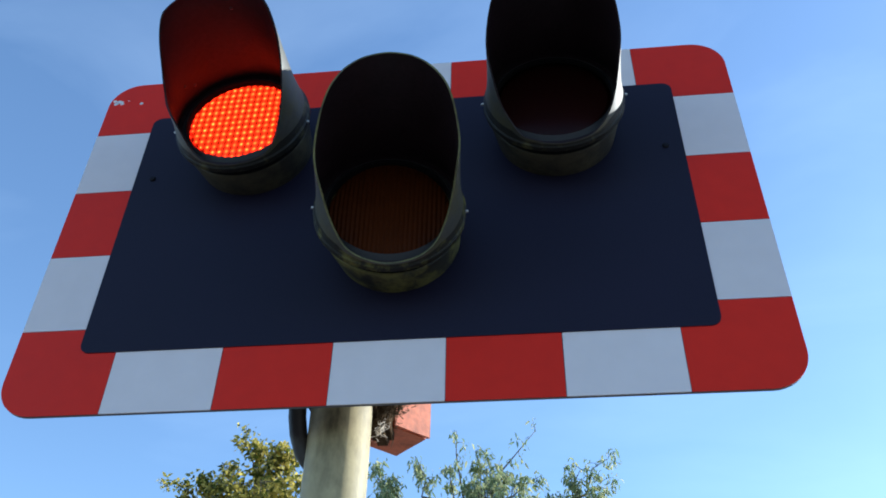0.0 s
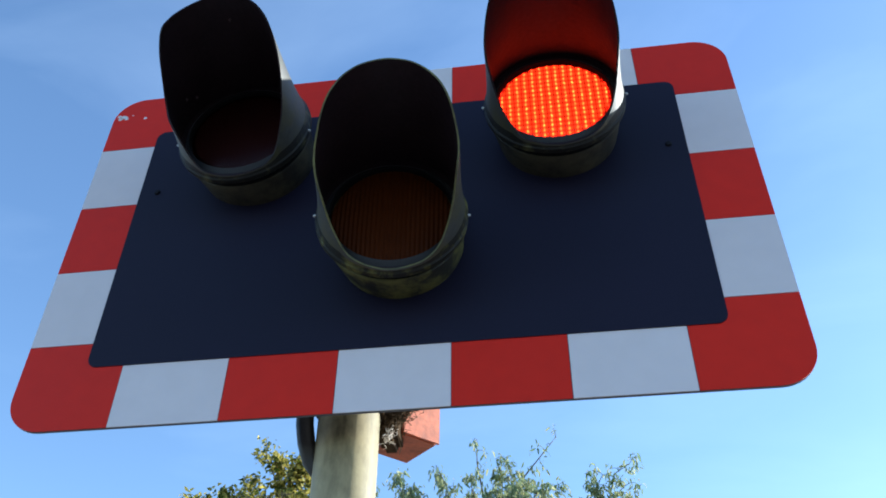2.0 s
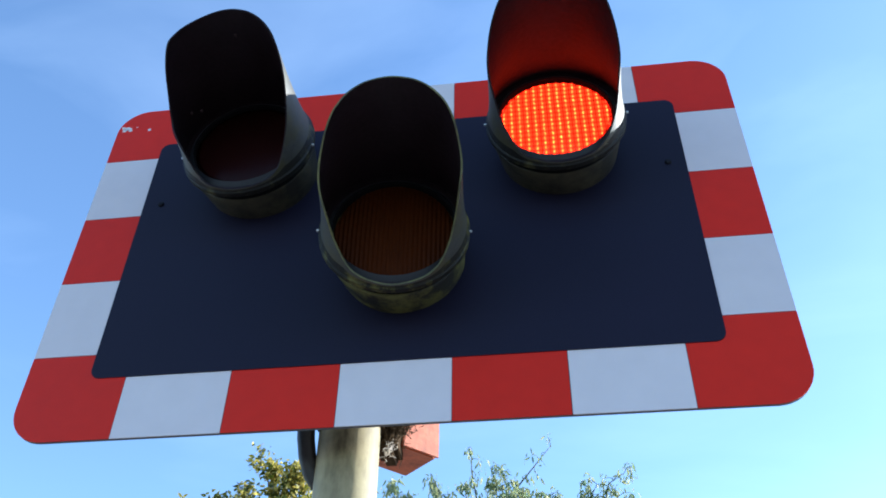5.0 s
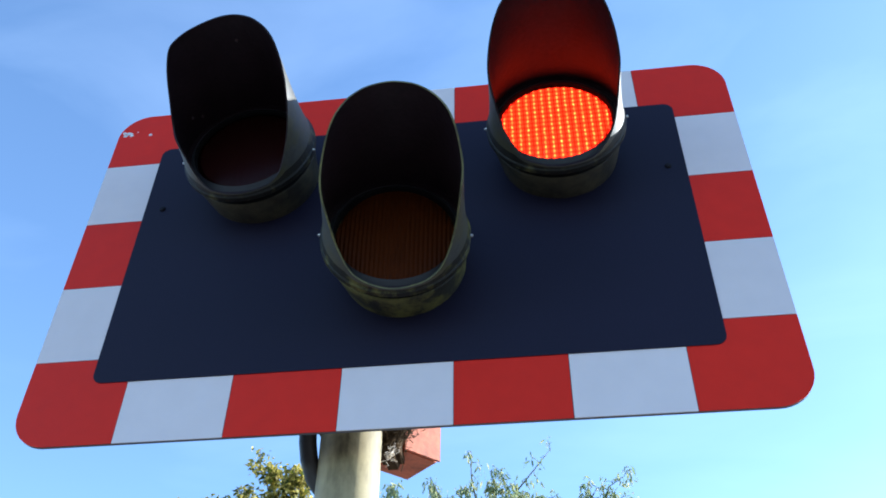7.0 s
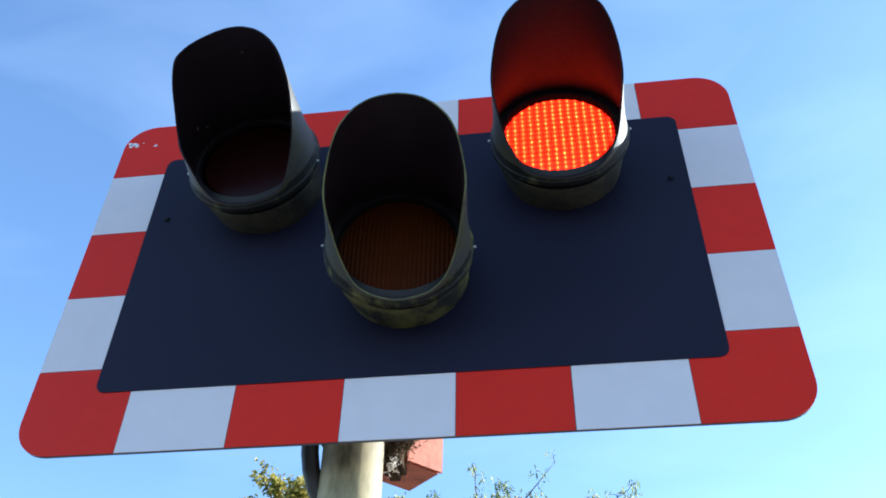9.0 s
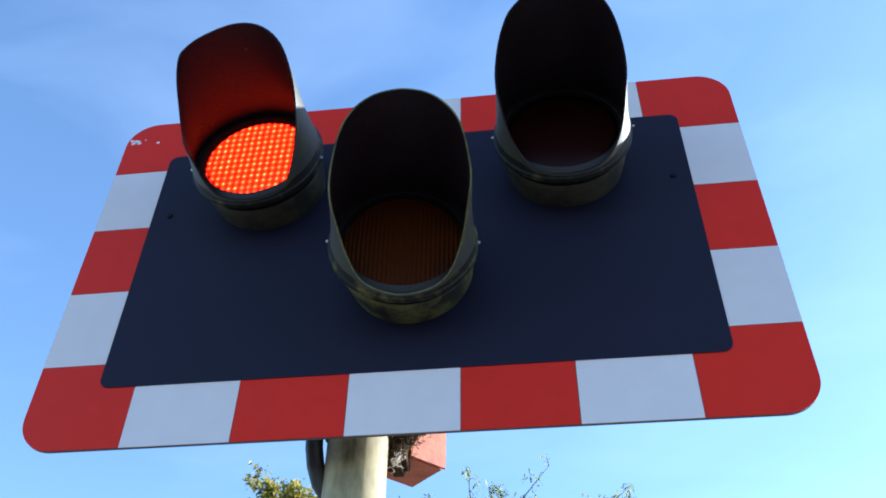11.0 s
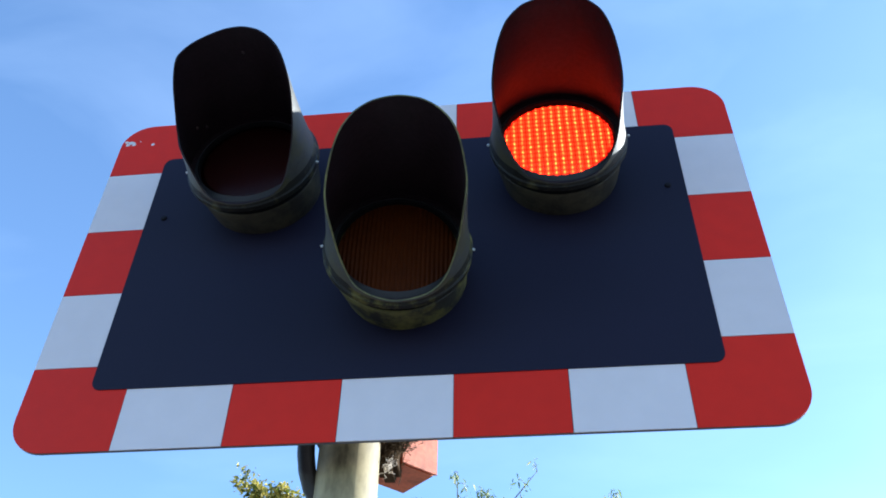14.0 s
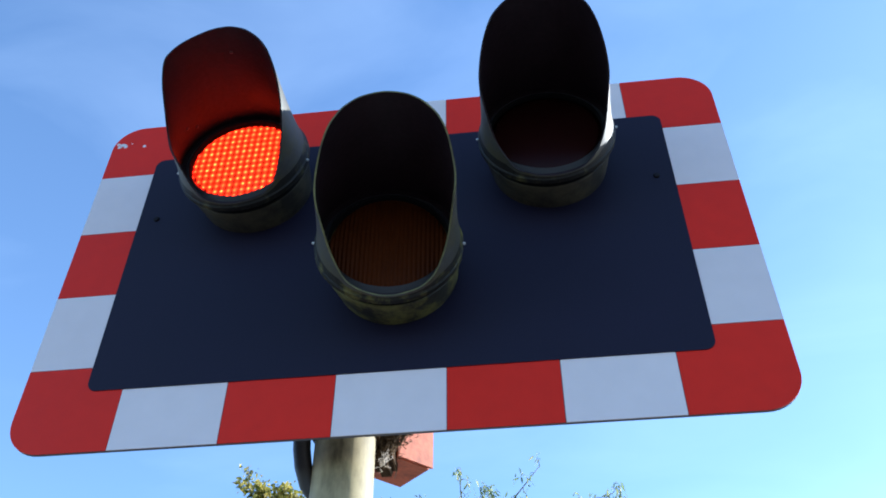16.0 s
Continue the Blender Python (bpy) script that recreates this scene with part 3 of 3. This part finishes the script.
# ---- trees ----
def tree(name, base, crown_mid, tips, leaf_size, leaf_mat, seed, label, width, droop, slim):
    """A trunk that forks into limbs; each tip ends a limb with twigs and bunches of leaves."""
    rnd = random.Random(seed)
    root = new(name)
    root.location = base
    tagged(root, label, "tree", "trees behind the signal")
    to = Vector(base)
    wood, crown = bmesh.new(), []
    top = Vector(crown_mid) - to
    trunk = [Vector((0, 0, 0)), Vector((0.05, 0, 0.25 * top.z)), Vector((-0.05, 0.05, 0.5 * top.z)), Vector((top.x * 0.6, top.y * 0.6, 0.75 * top.z)), top]
    tube(trunk, [0.16, 0.13, 0.11, 0.08, 0.045], 14, wood)

    def leaf(p, size):
        way = Vector((rnd.gauss(0, 1), rnd.gauss(0, 1), rnd.gauss(droop, 0.8))).normalized()
        side = way.cross(Vector((rnd.gauss(0, 1), rnd.gauss(0, 1), rnd.gauss(0, 1)))).normalized()
        s = size * rnd.uniform(0.6, 1.25)
        bend = way.cross(side) * 0.12 * s
        crown.append((p, p + 0.3 * s * way + slim * s * side + bend, p + 0.65 * s * way + 0.83 * slim * s * side + bend, p + s * way,
                      p + 0.65 * s * way - 0.83 * slim * s * side + bend, p + 0.3 * s * way - slim * s * side + bend))

    def spray(start, end, bunches, leaves, spread):
        start, end = Vector(start), Vector(end)
        mid = (start + end) / 2 + Vector((rnd.gauss(0, 0.05), rnd.gauss(0, 0.05), rnd.gauss(0.03, 0.04)))
        length = (end - start).length
        tube([start, mid, end], [0.008 + 0.006 * length, 0.007 + 0.002 * length, 0.004], 6, wood)
        for k in range(bunches):
            u = 1 - (k / max(1, bunches)) * 0.75
            p = start.lerp(mid, 2 * u) if u < 0.5 else mid.lerp(end, 2 * u - 1)
            q = p + Vector((rnd.gauss(0, spread), rnd.gauss(0, spread), rnd.gauss(0, 0.7 * spread)))
            if (q - p).length > 0.05:
                tube([p, (p + q) / 2 + Vector((0, 0, 0.02)), q], [0.005, 0.004, 0.003], 5, wood)
            for _ in range(int(4.2 * leaves)):
                leaf(q + Vector((rnd.gauss(0, 0.052), rnd.gauss(0, 0.052), rnd.gauss(-0.03, 0.055))), leaf_size)

    for tx, ty, tz, bunches, leaves, spread, sx, sz in tips:
        end = Vector((tx, ty, tz)) - to
        start = end + Vector((sx, 0.1, sz))
        joint = trunk[3].lerp(top, rnd.uniform(0.1, 1.0))
        tube([joint, joint.lerp(start, 0.55) + Vector((0, 0, -0.08)), start], [0.035, 0.022, 0.012 + 0.004], 8, wood)
        spray(start, end, bunches, leaves, spread)
    for _ in range(210):
        a, r = rnd.uniform(0, 2 * math.pi), width * math.sqrt(rnd.random())
        h = rnd.uniform(0.42, 1.0)
        end = Vector((top.x + r * math.cos(a), top.y + 0.85 * r * math.sin(a), top.z * h - 0.35 * r * r / width))
        start = end * 0.75 + trunk[3] * 0.25
        spray(start, end, 6, 14, 0.17)
    part("trunk", wood, BARK, root, "grey-brown trunk and limbs", smooth=True)
    me = bpy.data.meshes.new("crown")
    me.from_pydata([v for six in crown for v in six], [], [tuple(range(6 * i, 6 * i + 6)) for i in range(len(crown))])
    ob = placed("crown", me, leaf_mat, root, "loose crown of small leaves")
    tagged(ob, kind="stuff")
    return root


RIGHT_TIPS = (
    (0.20, 11.0, 7.86, 5, 2, 0.06, -0.64, -0.72), (-1.00, 11.0, 7.89, 3, 4, 0.07, 0.07, -0.85), (-0.71, 10.9, 7.50, 7, 9, 0.09, 0.05, -0.6),
    (-1.62, 11.0, 7.50, 6, 9, 0.10, 0.1, -0.6), (-1.12, 11.1, 7.36, 5, 8, 0.10, 0.1, -0.6), (-2.30, 11.0, 7.34, 7, 9, 0.10, 0.3, -0.6),
    (-0.24, 11.1, 7.25, 6, 8, 0.10, -0.2, -0.5), (0.23, 11.0, 7.12, 4, 7, 0.07, -0.4, -0.25), (0.83, 11.0, 7.22, 6, 8, 0.10, -0.1, -0.6),
    (1.24, 11.0, 7.37, 5, 7, 0.08, -0.35, -0.5), (0.50, 11.0, 6.85, 6, 8, 0.12, -0.2, -0.4), (-2.7, 11.0, 7.25, 6, 8, 0.1, 0.3, -0.5),
    (0.78, 11.1, 6.98, 6, 9, 0.1, -0.2, -0.5), (1.12, 11.0, 7.02, 6, 9, 0.1, -0.3, -0.5), (-1.9, 11.0, 7.15, 6, 9, 0.1, 0.2, -0.5), (-0.55, 11.0, 7.32, 6, 9, 0.1, 0.1, -0.5))
LEFT_TIPS = (
    (-3.60, 9.0, 7.05, 5, 3, 0.04, 0.15, -0.5), (-3.44, 9.0, 6.80, 7, 9, 0.09, 0.1, -0.4), (-3.20, 9.0, 6.62, 7, 14, 0.11, 0.05, -0.4),
    (-3.00, 8.9, 6.52, 7, 14, 0.11, 0.0, -0.4), (-3.84, 9.0, 6.53, 6, 10, 0.08, 0.2, -0.4), (-4.10, 9.0, 6.34, 6, 9, 0.08, 0.3, -0.3),
    (-4.42, 9.0, 6.27, 6, 9, 0.08, 0.4, -0.3), (-3.40, 9.0, 6.45, 8, 14, 0.14, 0.1, -0.4))
tree("broadleaf_tree", (-3.1, 9.3, 0), (-3.2, 9.2, 6.4), LEFT_TIPS, 0.075, LEAF_OLIVE, 3, "bushy olive-green tree turning yellow in sunlight", 1.1, -0.4, 0.24)
tree("ash_tree", (-0.6, 11.3, 0), (-0.7, 11.2, 7.0), RIGHT_TIPS, 0.104, LEAF_PALE, 8, "pale green tree with thin open twigs", 1.9, -2.0, 0.135)


# ---- what moves: the added prisms, which stand in for the two red lamps switching by turns ----
def motions():
    first, beat = 0.712, 0.3586
    for prisms, phase in ((prisms_l, 0), (prisms_r, 1)):
        times = [(0.0, phase == 0)]
        k = -1
        while first + k * beat < 15.95:
            before = math.floor((first + k * beat) * FPS) / FPS
            lit = (k % 2 == 0) == (phase == 0)
            times += [(before, not lit), (before + 1 / FPS, lit)]
            k += 1
        times.append((16.0, times[-1][1]))
        for prism, sx, depth in prisms:
            walk(prism, [(t, pose(sx, depth, 0, 0, 0, 0 if lit else 89.5)) for t, lit in times])


motions()
